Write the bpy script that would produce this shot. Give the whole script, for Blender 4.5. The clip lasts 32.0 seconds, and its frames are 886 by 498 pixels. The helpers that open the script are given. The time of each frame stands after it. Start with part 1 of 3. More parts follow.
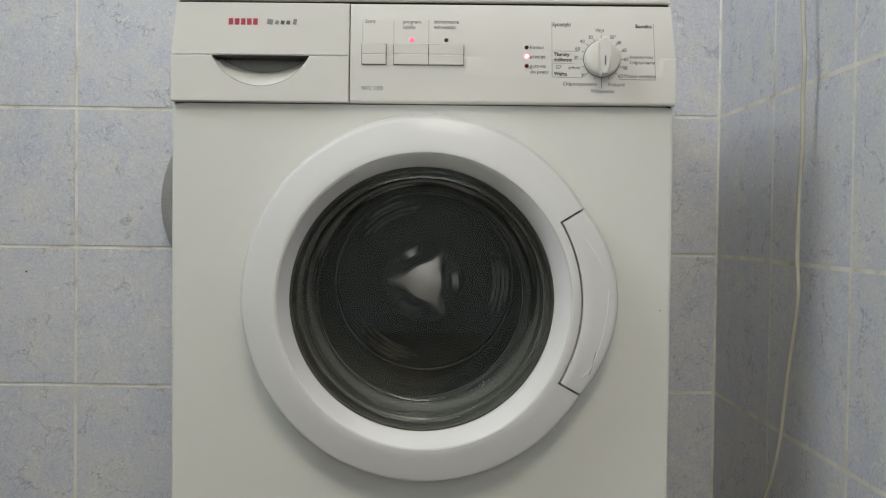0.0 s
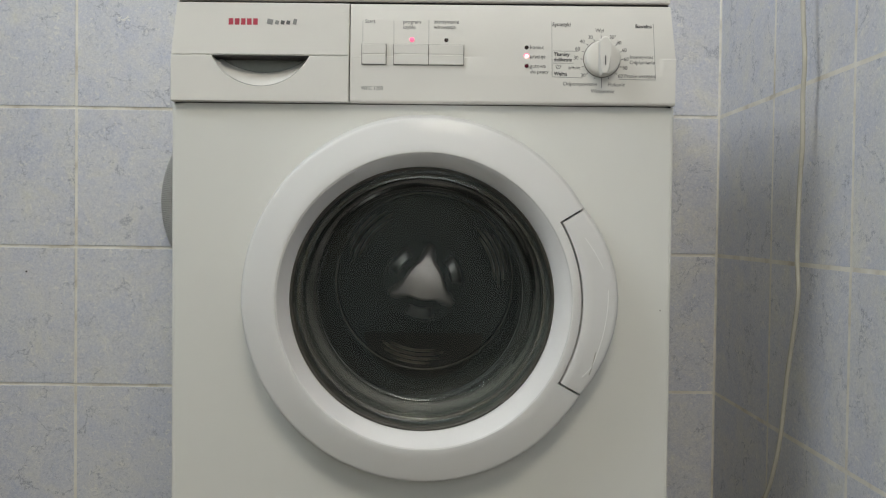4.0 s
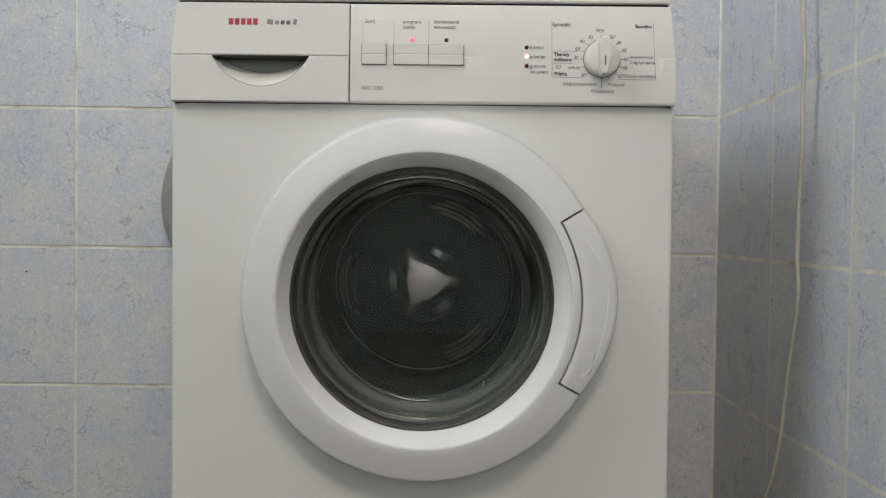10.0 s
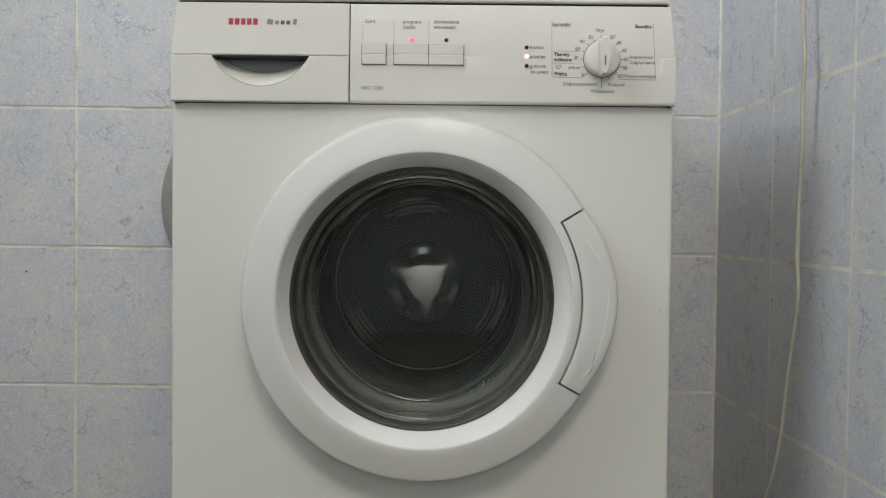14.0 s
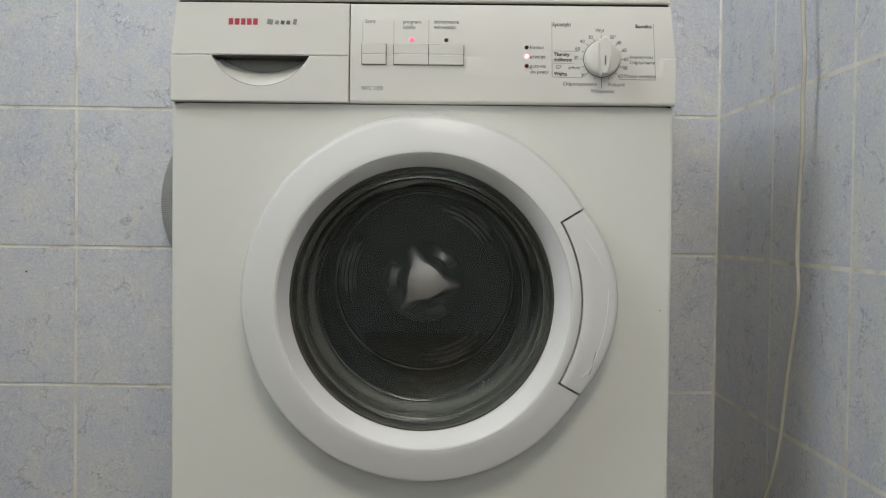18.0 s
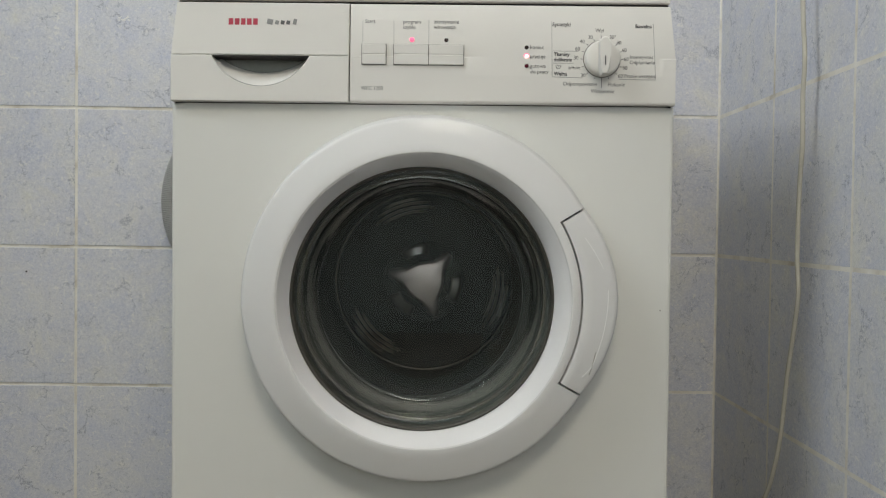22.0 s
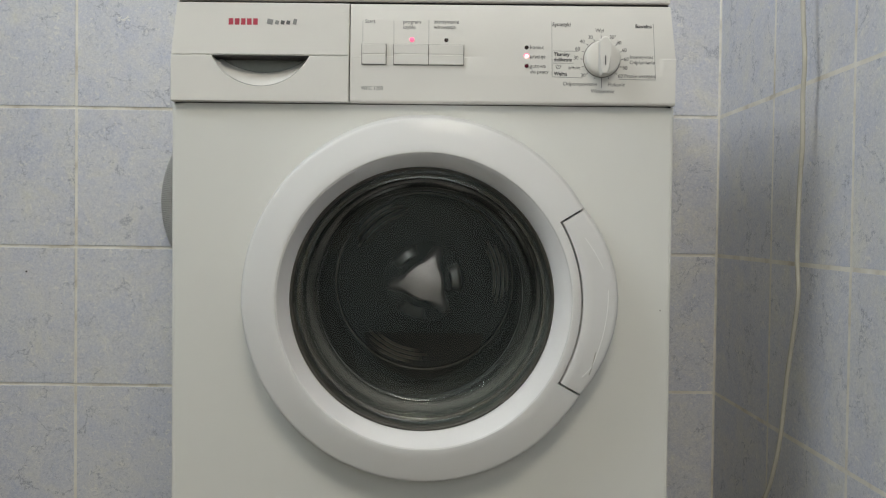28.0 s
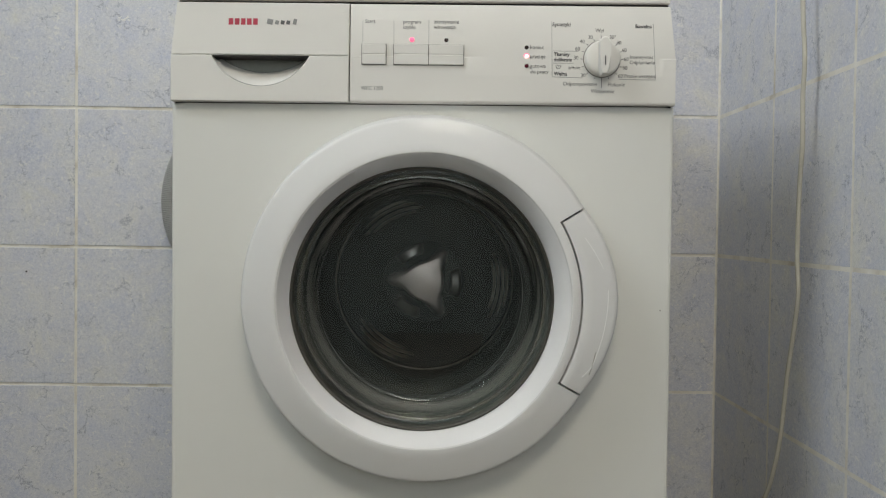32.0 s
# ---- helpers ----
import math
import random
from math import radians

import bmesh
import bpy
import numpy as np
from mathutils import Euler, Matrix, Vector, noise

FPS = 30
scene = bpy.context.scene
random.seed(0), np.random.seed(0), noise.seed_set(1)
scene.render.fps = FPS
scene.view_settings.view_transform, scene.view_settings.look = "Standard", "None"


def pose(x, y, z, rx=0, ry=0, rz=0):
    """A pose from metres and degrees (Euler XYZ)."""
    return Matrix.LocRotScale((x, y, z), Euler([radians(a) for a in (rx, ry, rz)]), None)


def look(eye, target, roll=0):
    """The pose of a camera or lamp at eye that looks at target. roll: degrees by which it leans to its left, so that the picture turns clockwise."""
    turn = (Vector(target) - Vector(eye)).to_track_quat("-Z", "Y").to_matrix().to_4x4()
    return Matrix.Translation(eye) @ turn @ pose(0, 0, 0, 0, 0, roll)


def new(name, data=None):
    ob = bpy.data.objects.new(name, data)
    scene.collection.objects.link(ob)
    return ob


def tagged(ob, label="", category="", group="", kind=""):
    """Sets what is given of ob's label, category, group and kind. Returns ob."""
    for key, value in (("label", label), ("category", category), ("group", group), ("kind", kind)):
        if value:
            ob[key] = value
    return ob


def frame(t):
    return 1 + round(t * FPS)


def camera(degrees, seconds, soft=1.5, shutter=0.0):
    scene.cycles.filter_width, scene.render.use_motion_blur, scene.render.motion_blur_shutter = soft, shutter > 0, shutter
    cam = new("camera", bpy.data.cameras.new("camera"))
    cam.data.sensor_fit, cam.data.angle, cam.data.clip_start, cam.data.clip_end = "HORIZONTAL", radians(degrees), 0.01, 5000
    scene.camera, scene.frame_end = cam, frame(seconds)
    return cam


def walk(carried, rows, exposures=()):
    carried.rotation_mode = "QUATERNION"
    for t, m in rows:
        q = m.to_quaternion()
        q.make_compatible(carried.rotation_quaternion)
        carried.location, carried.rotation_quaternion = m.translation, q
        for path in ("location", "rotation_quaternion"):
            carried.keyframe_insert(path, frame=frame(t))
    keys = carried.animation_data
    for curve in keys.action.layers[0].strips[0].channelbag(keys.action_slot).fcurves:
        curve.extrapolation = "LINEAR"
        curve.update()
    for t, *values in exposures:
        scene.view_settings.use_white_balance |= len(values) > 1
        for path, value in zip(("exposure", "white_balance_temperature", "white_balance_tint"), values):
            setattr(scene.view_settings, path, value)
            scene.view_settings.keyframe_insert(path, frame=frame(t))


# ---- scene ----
cam = camera(54.767, 32.0, soft=1.2, shutter=0.5)
EYE = pose(0.0297, -1.0322, 0.5535, 88.5059, -0.6094, 0.2028)
walk(cam, [(0.0, EYE), (32.0, EYE)])

# ---- world and light ----
world = bpy.data.worlds.new("sky")
scene.world = world
world.use_nodes = True
wn = world.node_tree.nodes
sky = wn.new("ShaderNodeTexSky")
sky.sky_type, sky.sun_disc = "NISHITA", False
sky.sun_elevation, sky.sun_rotation = radians(38), radians(250)
wn["Background"].inputs["Strength"].default_value = 0.08
world.node_tree.links.new(sky.outputs[0], wn["Background"].inputs["Color"])
scene.view_settings.exposure = 0.0


def area_lamp(name, m, sx, sy, watts, colour):
    data = bpy.data.lights.new(name, "AREA")
    data.shape, data.size, data.size_y, data.energy, data.color = "RECTANGLE", sx, sy, watts, colour
    ob = new(name, data)
    ob.matrix_world = m
    return ob


# daylight in the openings of the two windows, and the ceiling lamp
area_lamp("window_daylight", look((-1.13, -0.66, 2.05), (0.0, -0.30, 0.90)), 0.60, 0.7, 14.0, (0.86, 0.935, 1.0))
area_lamp("ceiling_lamp_light", look((0.20, -1.95, 2.40), (0.20, -1.949, 0.0)), 0.8, 0.8, 25.5, (1.0, 0.92, 0.775))
area_lamp("far_window_daylight", look((-0.05, -3.28, 1.45), (-0.05, 0.0, 1.35)), 0.9, 0.8, 7.0, (0.92, 0.955, 0.98))


# ---- materials ----
def shader(name):
    m = bpy.data.materials.new(name)
    m.use_nodes = True
    nt = m.node_tree
    return m, nt, nt.nodes["Principled BSDF"]


def link(nt, a, b):
    nt.links.new(a, b)


def noise_node(nt, coord, scale, detail=4, rough=0.55, distort=0.0):
    n = nt.nodes.new("ShaderNodeTexNoise")
    n.inputs["Scale"].default_value = scale
    n.inputs["Detail"].default_value = detail
    n.inputs["Roughness"].default_value = rough
    n.inputs["Distortion"].default_value = distort
    link(nt, coord, n.inputs["Vector"])
    return n.outputs["Fac"]


def ramp(nt, fac, stops):
    r = nt.nodes.new("ShaderNodeValToRGB")
    e = r.color_ramp.elements
    while len(e) < len(stops):
        e.new(0.5)
    for el, (p, c) in zip(e, stops):
        el.position, el.color = p, (*c, 1)
    link(nt, fac, r.inputs["Fac"])
    return r.outputs["Color"]


def mix(nt, fac, a, b, mode="MIX"):
    n = nt.nodes.new("ShaderNodeMix")
    n.data_type, n.blend_type = "RGBA", mode
    for sock, v in ((n.inputs["Factor"], fac), (n.inputs["A"], a), (n.inputs["B"], b)):
        if isinstance(v, (int, float)):
            sock.default_value = v
        elif isinstance(v, tuple):
            sock.default_value = (*v, 1)
        else:
            link(nt, v, sock)
    return n.outputs["Result"]


def bump(nt, bsdf, height, strength, distance):
    b = nt.nodes.new("ShaderNodeBump")
    b.inputs["Strength"].default_value = strength
    b.inputs["Distance"].default_value = distance
    link(nt, height, b.inputs["Height"])
    link(nt, b.outputs["Normal"], bsdf.inputs["Normal"])


def coords(nt, piece=False):
    tc = nt.nodes.new("ShaderNodeTexCoord").outputs["Object"]
    if not piece:
        return tc
    info = nt.nodes.new("ShaderNodeObjectInfo").outputs["Random"]
    mul = nt.nodes.new("ShaderNodeMath")
    mul.operation = "MULTIPLY"
    mul.inputs[1].default_value = 37.0
    link(nt, info, mul.inputs[0])
    add = nt.nodes.new("ShaderNodeVectorMath")
    link(nt, tc, add.inputs[0])
    link(nt, mul.outputs[0], add.inputs[1])
    return add.outputs[0]


def painted(name, colour, rough=0.4, vary=0.04, scale=6.0, metal=0.0, coat=0.0, grain=0.0, grain_scale=900.0):
    """Paint, plastic, rubber or metal with faint blotches and a fine grain."""
    m, nt, b = shader(name)
    co = coords(nt)
    f = noise_node(nt, co, scale, 5)
    dark = tuple(c * (1 - vary) for c in colour)
    lite = tuple(min(1, c * (1 + vary)) for c in colour)
    link(nt, ramp(nt, f, [(0.3, dark), (0.7, lite)]), b.inputs["Base Color"])
    g = noise_node(nt, co, scale * 9, 3)
    r = nt.nodes.new("ShaderNodeMapRange")
    spread = 0.12 if vary > 0.006 else 0.02
    r.inputs["To Min"].default_value, r.inputs["To Max"].default_value = rough * (1 - spread), rough * (1 + spread)
    link(nt, g, r.inputs["Value"])
    link(nt, r.outputs[0], b.inputs["Roughness"])
    b.inputs["Metallic"].default_value = metal
    b.inputs["Coat Weight"].default_value = coat
    b.inputs["Coat Roughness"].default_value = 0.12
    if grain:
        bump(nt, b, noise_node(nt, co, grain_scale, 2), grain, 0.0003)
    return m


def cracks(nt, co, scale, width, warp):
    """Thin broken lines along the edges of warped cells."""
    w = nt.nodes.new("ShaderNodeTexNoise")
    w.inputs["Scale"].default_value, w.inputs["Detail"].default_value, w.inputs["Roughness"].default_value = scale * 1.6, 6, 0.7
    link(nt, co, w.inputs["Vector"])
    m = nt.nodes.new("ShaderNodeVectorMath")
    m.operation = "MULTIPLY_ADD"
    m.inputs[1].default_value = (warp, warp, warp)
    link(nt, w.outputs["Color"], m.inputs[0])
    link(nt, co, m.inputs[2])
    v = nt.nodes.new("ShaderNodeTexVoronoi")
    v.feature = "DISTANCE_TO_EDGE"
    v.inputs["Scale"].default_value = scale
    link(nt, m.outputs[0], v.inputs["Vector"])
    return ramp(nt, v.outputs["Distance"], [(0.0, (1, 1, 1)), (width, (0, 0, 0))])


def tile_material():
    m, nt, b = shader("glazed_tile")
    co = coords(nt, True)
    cloud = noise_node(nt, co, 14.0, 9, 0.72, 0.4)
    base = ramp(nt, cloud, [(0.28, (0.565, 0.583, 0.665)), (0.44, (0.625, 0.63, 0.675)), (0.56, (0.665, 0.66, 0.67)), (0.70, (0.715, 0.70, 0.645))])
    fine = noise_node(nt, co, 210.0, 6, 0.8)
    base = mix(nt, 1.0, base, ramp(nt, fine, [(0.34, (0.39, 0.40, 0.42)), (0.5, (0.5, 0.5, 0.5)), (0.68, (0.62, 0.62, 0.61))]), "OVERLAY")
    # hair cracks of two sizes, kept in patches only
    for scale, width, warp, seed, lo, hi, tone in ((9.0, 0.015, 0.10, 22.0, 0.50, 0.56, 0.85), (24.0, 0.028, 0.06, 30.0, 0.57, 0.62, 0.6)):
        line = cracks(nt, co, scale, width, warp)
        patch = ramp(nt, noise_node(nt, co, seed, 3), [(lo, (0, 0, 0)), (hi, (tone, tone, tone))])
        base = mix(nt, mix(nt, 1.0, line, patch, "MULTIPLY"), base, (0.31, 0.325, 0.37))
    # short wrinkles of the glaze, dark and pale, gathered in patches
    relief = []
    for scale, seed, tone, colour in ((42.0, 17.0, 0.32, (0.27, 0.285, 0.33)), (58.0, 24.0, 0.5, (0.86, 0.84, 0.78))):
        stretched = nt.nodes.new("ShaderNodeMapping")
        stretched.inputs["Rotation"].default_value = (0.0, 0.5, 0.0)
        stretched.inputs["Scale"].default_value = (0.75, 1.0, 1.5)
        link(nt, co, stretched.inputs["Vector"])
        line = ramp(nt, noise_node(nt, stretched.outputs[0], scale, 3, 0.6, 0.6), [(0.478, (0, 0, 0)), (0.5, (1, 1, 1)), (0.522, (0, 0, 0))])
        patch = ramp(nt, noise_node(nt, co, seed, 4, 0.6), [(0.52, (0, 0, 0)), (0.61, (tone, tone, tone))])
        relief.append(mix(nt, 1.0, line, patch, "MULTIPLY"))
        base = mix(nt, relief[-1], base, colour)
    # close grain of the glaze
    grain = noise_node(nt, co, 420.0, 3, 0.7, 0.8)
    base = mix(nt, 0.30, base, ramp(nt, grain, [(0.36, (0.36, 0.37, 0.39)), (0.5, (0.5, 0.5, 0.5)), (0.64, (0.64, 0.64, 0.62))]), "OVERLAY")
    # pale and dark flecks
    flecks = noise_node(nt, co, 85.0, 2, 0.5, 2.0)
    base = mix(nt, ramp(nt, flecks, [(0.62, (0, 0, 0)), (0.70, (0.6, 0.6, 0.6))]), base, (0.84, 0.82, 0.76))
    base = mix(nt, ramp(nt, flecks, [(0.27, (0.55, 0.55, 0.55)), (0.33, (0, 0, 0))]), base, (0.34, 0.36, 0.40))
    link(nt, base, b.inputs["Base Color"])
    b.inputs["Roughness"].default_value = 0.42
    b.inputs["Specular IOR Level"].default_value = 0.35
    bump(nt, b, mix(nt, relief[0], mix(nt, 0.5, noise_node(nt, co, 80.0, 6, 0.7), fine), (0.1, 0.1, 0.1)), 0.55, 0.0018)
    return m


def grout_material():
    m, nt, b = shader("grout")
    co = coords(nt)
    f = noise_node(nt, co, 14.0, 6, 0.65)
    link(nt, ramp(nt, f, [(0.30, (0.52, 0.46, 0.36)), (0.48, (0.77, 0.735, 0.65)), (0.66, (0.88, 0.855, 0.79))]), b.inputs["Base Color"])
    b.inputs["Roughness"].default_value = 0.9
    bump(nt, b, noise_node(nt, co, 400.0, 3), 0.5, 0.0008)
    return m


def cloth_material(name, colour):
    m, nt, b = shader(name)
    co = coords(nt)
    f = noise_node(nt, co, 16.0, 6, 0.6)
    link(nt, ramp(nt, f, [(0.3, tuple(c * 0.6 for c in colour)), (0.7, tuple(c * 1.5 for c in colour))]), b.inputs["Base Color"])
    b.inputs["Roughness"].default_value = 0.55
    b.inputs["Specular IOR Level"].default_value = 0.25
    b.inputs["Coat Weight"].default_value = 0.12
    b.inputs["Coat Roughness"].default_value = 0.2
    bump(nt, b, noise_node(nt, co, 120.0, 3), 0.12, 0.001)
    return m


def glowing(name, colour, strength):
    m, nt, b = shader(name)
    b.inputs["Base Color"].default_value = (*colour, 1)
    b.inputs["Emission Color"].default_value = (*colour, 1)
    b.inputs["Emission Strength"].default_value = strength
    return m


def glass_material(name, tint, rough=0.0):
    m, nt, b = shader(name)
    b.inputs["Base Color"].default_value = (*tint, 1)
    b.inputs["Transmission Weight"].default_value = 1.0
    b.inputs["Roughness"].default_value = rough
    b.inputs["IOR"].default_value = 1.48
    return m


TILE, GROUT = tile_material(), grout_material()
ENAMEL = painted("white_enamel", (0.690, 0.688, 0.645), 0.48, 0.006, 5, coat=0.25, grain=0.05, grain_scale=500)
PLASTIC = painted("warm_white_plastic", (0.693, 0.677, 0.632), 0.58, 0.006, 7, grain=0.12, grain_scale=1400)
LAMINATE = painted("pale_laminate", (0.78, 0.74, 0.71), 0.45, 0.01, 7)
DOOR_WHITE = painted("door_plastic", (0.684, 0.680, 0.662), 0.58, 0.005, 6, coat=0.3)
BEVEL_GREY = painted("pearl_grey_plastic", (0.81, 0.80, 0.79), 0.42, 0.02, 8, coat=0.2)
# near black: dark feet and chips, and shade painted into gaps and the tub
DARK_GAP = painted("dark_plastic_gap_shade", (0.02, 0.018, 0.016), 0.7, 0.1)
# grey for the hollow of the grip, with its shade in the colour
SCOOP = painted("grip_inside_shade", (0.22, 0.232, 0.21), 0.5, 0.08, 30)
RUBBER = painted("grey_rubber", (0.045, 0.050, 0.044), 0.85, 0.15, 25, grain=0.2, grain_scale=300)
BUTTON_GAP = painted("grey_gap", (0.12, 0.11, 0.09), 0.7, 0.1)
SEAL_DARK = painted("dark_seal", (0.050, 0.046, 0.036), 0.5, 0.3, 30)
# stainless steel made near black: the dark it mirrors is put into the colour
STEEL = painted("darkened_drum_steel", (0.020, 0.024, 0.024), 0.62, 0.15, 40, metal=0.4)
HUB = painted("satin_steel", (0.53, 0.475, 0.465), 0.44, 0.06, 30, metal=0.8)
PAD = painted("pad_steel", (0.42, 0.41, 0.405), 0.34, 0.06, 30, metal=1.0)
RIB = painted("rib_steel", (0.29, 0.265, 0.225), 0.36, 0.1, 30, metal=0.6)
RING = painted("ring_steel", (0.17, 0.165, 0.15), 0.28, 0.1, 30, metal=1.0)
# steel of the drum's mouth, darkened for the shade behind the gasket
RIM_STEEL = painted("darkened_rim_steel", (0.06, 0.064, 0.062), 0.35, 0.1, 30, metal=0.8)
CABLE = painted("cream_cable", (0.50, 0.475, 0.40), 0.5, 0.08, 20)
HOSE = painted("grey_hose", (0.36, 0.36, 0.34), 0.55, 0.08, 20)
INK = painted("grey_ink", (0.10, 0.10, 0.10), 0.6, 0.05)
INK_BOLD = painted("dark_ink", (0.045, 0.045, 0.05), 0.6, 0.05)
INK_PALE = painted("pale_ink", (0.25, 0.25, 0.24), 0.6, 0.05)
RED = painted("red_ink", (0.42, 0.03, 0.06), 0.5, 0.05)
LED_ON = glowing("lit_led", (1.0, 0.14, 0.27), 0.95)
LED_HOT = glowing("bright_led", (1.0, 0.55, 0.55), 1.6)
LED_OFF = painted("dark_led", (0.025, 0.012, 0.012), 0.25, 0.1)
LED_RED = painted("unlit_red_led", (0.12, 0.012, 0.025), 0.25, 0.1)
GLASS = glass_material("door_glass", (0.95, 0.97, 0.93))
PANE = glass_material("window_glass", (0.97, 0.98, 0.98))
PLASTER = painted("white_plaster", (0.80, 0.79, 0.76), 0.85, 0.03, 4, grain=0.3, grain_scale=200)
DARK_WALL = painted("blue_grey_paint", (0.42, 0.475, 0.48), 0.8, 0.1, 3, grain=0.3, grain_scale=200)
WHITE_FRAME = painted("white_frame", (0.8, 0.8, 0.78), 0.4, 0.02)
FLOOR_MAT = painted("brown_floor_tile", (0.11, 0.092, 0.07), 0.5, 0.2, 9)
OPAL = glowing("opal_glass", (1.0, 0.93, 0.84), 1.5)
SCRATCH = painted("scratch_pale", (0.9, 0.9, 0.88), 0.5, 0.02)
GRIME = painted("grime", (0.18, 0.16, 0.12), 0.8, 0.2, 40)


# ---- building helpers ----
def mesh_of(bm, name, material, smooth=38):
    bmesh.ops.recalc_face_normals(bm, faces=bm.faces)
    me = bpy.data.meshes.new(name)
    bm.to_mesh(me)
    bm.free()
    me.materials.append(material)
    if smooth:
        me.shade_smooth()
        me.set_sharp_from_angle(angle=radians(smooth))
        if smooth == 38:
            # wide flat faces keep their own normal beside softened edges
            for p in me.polygons:
                if len(p.vertices) > 4 or p.area > 0.0004 or (p.area > 0.0001 and min(abs(abs(c) - 1) for c in p.normal) < 1e-4):
                    p.use_smooth = False
    return me


def part(name, bm, material, parent, label="", at=None, smooth=38):
    ob = new(name, mesh_of(bm, name, material, smooth))
    ob.parent = parent
    if at is not None:
        ob.matrix_basis = at
    return tagged(ob, label) if label else ob


def thing(name, label, category, m=None, group="", kind=""):
    ob = new(name)
    ob.empty_display_size = 0.05
    if m is not None:
        ob.matrix_basis = m
    return tagged(ob, label, category, group, kind)


def box(x0, x1, y0, y1, z0, z1, bevel=0.0, seg=2, bm=None):
    bm = bm or bmesh.new()
    v = bmesh.ops.create_cube(bm, size=1)["verts"]
    for p in v:
        p.co = Vector(((x0 + x1) / 2 + p.co.x * (x1 - x0), (y0 + y1) / 2 + p.co.y * (y1 - y0), (z0 + z1) / 2 + p.co.z * (z1 - z0)))
    if bevel:
        edges = list({e for p in v for e in p.link_edges})
        bmesh.ops.bevel(bm, geom=edges, offset=bevel, segments=seg, profile=0.5, affect="EDGES")
    return bm


def plate(points, y0, y1, bevel=0.0, bm=None, seg=2):
    """A flat outline in x and z, thick from y0 (front) to y1 (back)."""
    bm = bm or bmesh.new()
    front = [bm.verts.new((x, y0, z)) for x, z in points]
    back = [bm.verts.new((x, y1, z)) for x, z in points]
    f = bm.faces.new(front)
    bm.faces.new(back[::-1])
    n = len(points)
    for i in range(n):
        bm.faces.new((front[i], back[i], back[(i + 1) % n], front[(i + 1) % n]))
    if bevel:
        bmesh.ops.bevel(bm, geom=list(f.edges), offset=bevel, segments=seg, profile=0.5, affect="EDGES")
    return bm


def spin(profile, n=128, a0=0.0, a1=360.0, closed=True, swell=None, bm=None):
    """Turn (radius, depth) pairs about the y axis; angles run from +x towards +z. swell(angle, radius) adds to the radius."""
    bm = bm or bmesh.new()
    full = a1 - a0 >= 359.99
    rings = []
    for i in range(n if full else n + 1):
        a = radians(a0 + (a1 - a0) * i / n)
        ring = []
        for r, y in profile:
            q = r + (swell(a, r) if swell else 0.0)
            ring.append(bm.verts.new((q * math.cos(a), y, q * math.sin(a))))
        rings.append(ring)
    m = len(profile)
    for i in range(n):
        p, q = rings[i], rings[(i + 1) % len(rings)]
        for j in range(m if closed else m - 1):
            bm.faces.new((p[j], p[(j + 1) % m], q[(j + 1) % m], q[j]))
    if not full and closed:
        bm.faces.new(rings[0])
        bm.faces.new(rings[-1][::-1])
    return bm


def disc(r, y0, y1, n=32, cx=0.0, cz=0.0, dome=0.0, bm=None):
    """A round button whose face at y0 has a softened edge."""
    bm = bm or bmesh.new()
    e = min(r * 0.25, abs(y1 - y0) * 0.8)
    prof = [(r, y1), (r, y0 + e), (r - e * 0.3, y0 + e * 0.3), (r - e, y0)]
    rings = []
    for i in range(n):
        a = 2 * math.pi * i / n
        rings.append([bm.verts.new((cx + q * math.cos(a), y, cz + q * math.sin(a))) for q, y in prof])
    top = bm.verts.new((cx, y0 - dome, cz))
    for i in range(n):
        p, q = rings[i], rings[(i + 1) % n]
        for j in range(3):
            bm.faces.new((p[j], p[j + 1], q[j + 1], q[j]))
        bm.faces.new((p[3], top, q[3]))
    bm.faces.new([r[0] for r in rings])
    return bm


def smooth_path(points, steps=12):
    """Catmull-Rom through the points."""
    ps = [Vector(p) for p in points]
    ps = [2 * ps[0] - ps[1]] + ps + [2 * ps[-1] - ps[-2]]
    out = []
    for i in range(1, len(ps) - 2):
        for k in range(steps):
            t = k / steps
            a, b, c, d = ps[i - 1:i + 3]
            out.append(0.5 * ((2 * b) + (c - a) * t + (2 * a - 5 * b + 4 * c - d) * t * t + (3 * b - a - 3 * c + d) * t ** 3))
    return out + [ps[-2]]


def tube(path, radius, n=12, bm=None):
    """A round tube; radius may be a function of the distance along it."""
    bm = bm or bmesh.new()
    rings, run, up = [], 0.0, Vector((0.31, 0.9, 0.21)).normalized()
    for i, p in enumerate(path):
        d = (path[min(i + 1, len(path) - 1)] - path[max(i - 1, 0)]).normalized()
        side = d.cross(up).normalized()
        up = side.cross(d).normalized()
        if i:
            run += (p - path[i - 1]).length
        r = radius(run) if callable(radius) else radius
        rings.append([bm.verts.new(p + r * (math.cos(2 * math.pi * k / n) * side + math.sin(2 * math.pi * k / n) * up)) for k in range(n)])
    for a, b in zip(rings, rings[1:]):
        for k in range(n):
            bm.faces.new((a[k], a[(k + 1) % n], b[(k + 1) % n], b[k]))
    bm.faces.new(rings[0])
    bm.faces.new(rings[-1][::-1])
    return bm


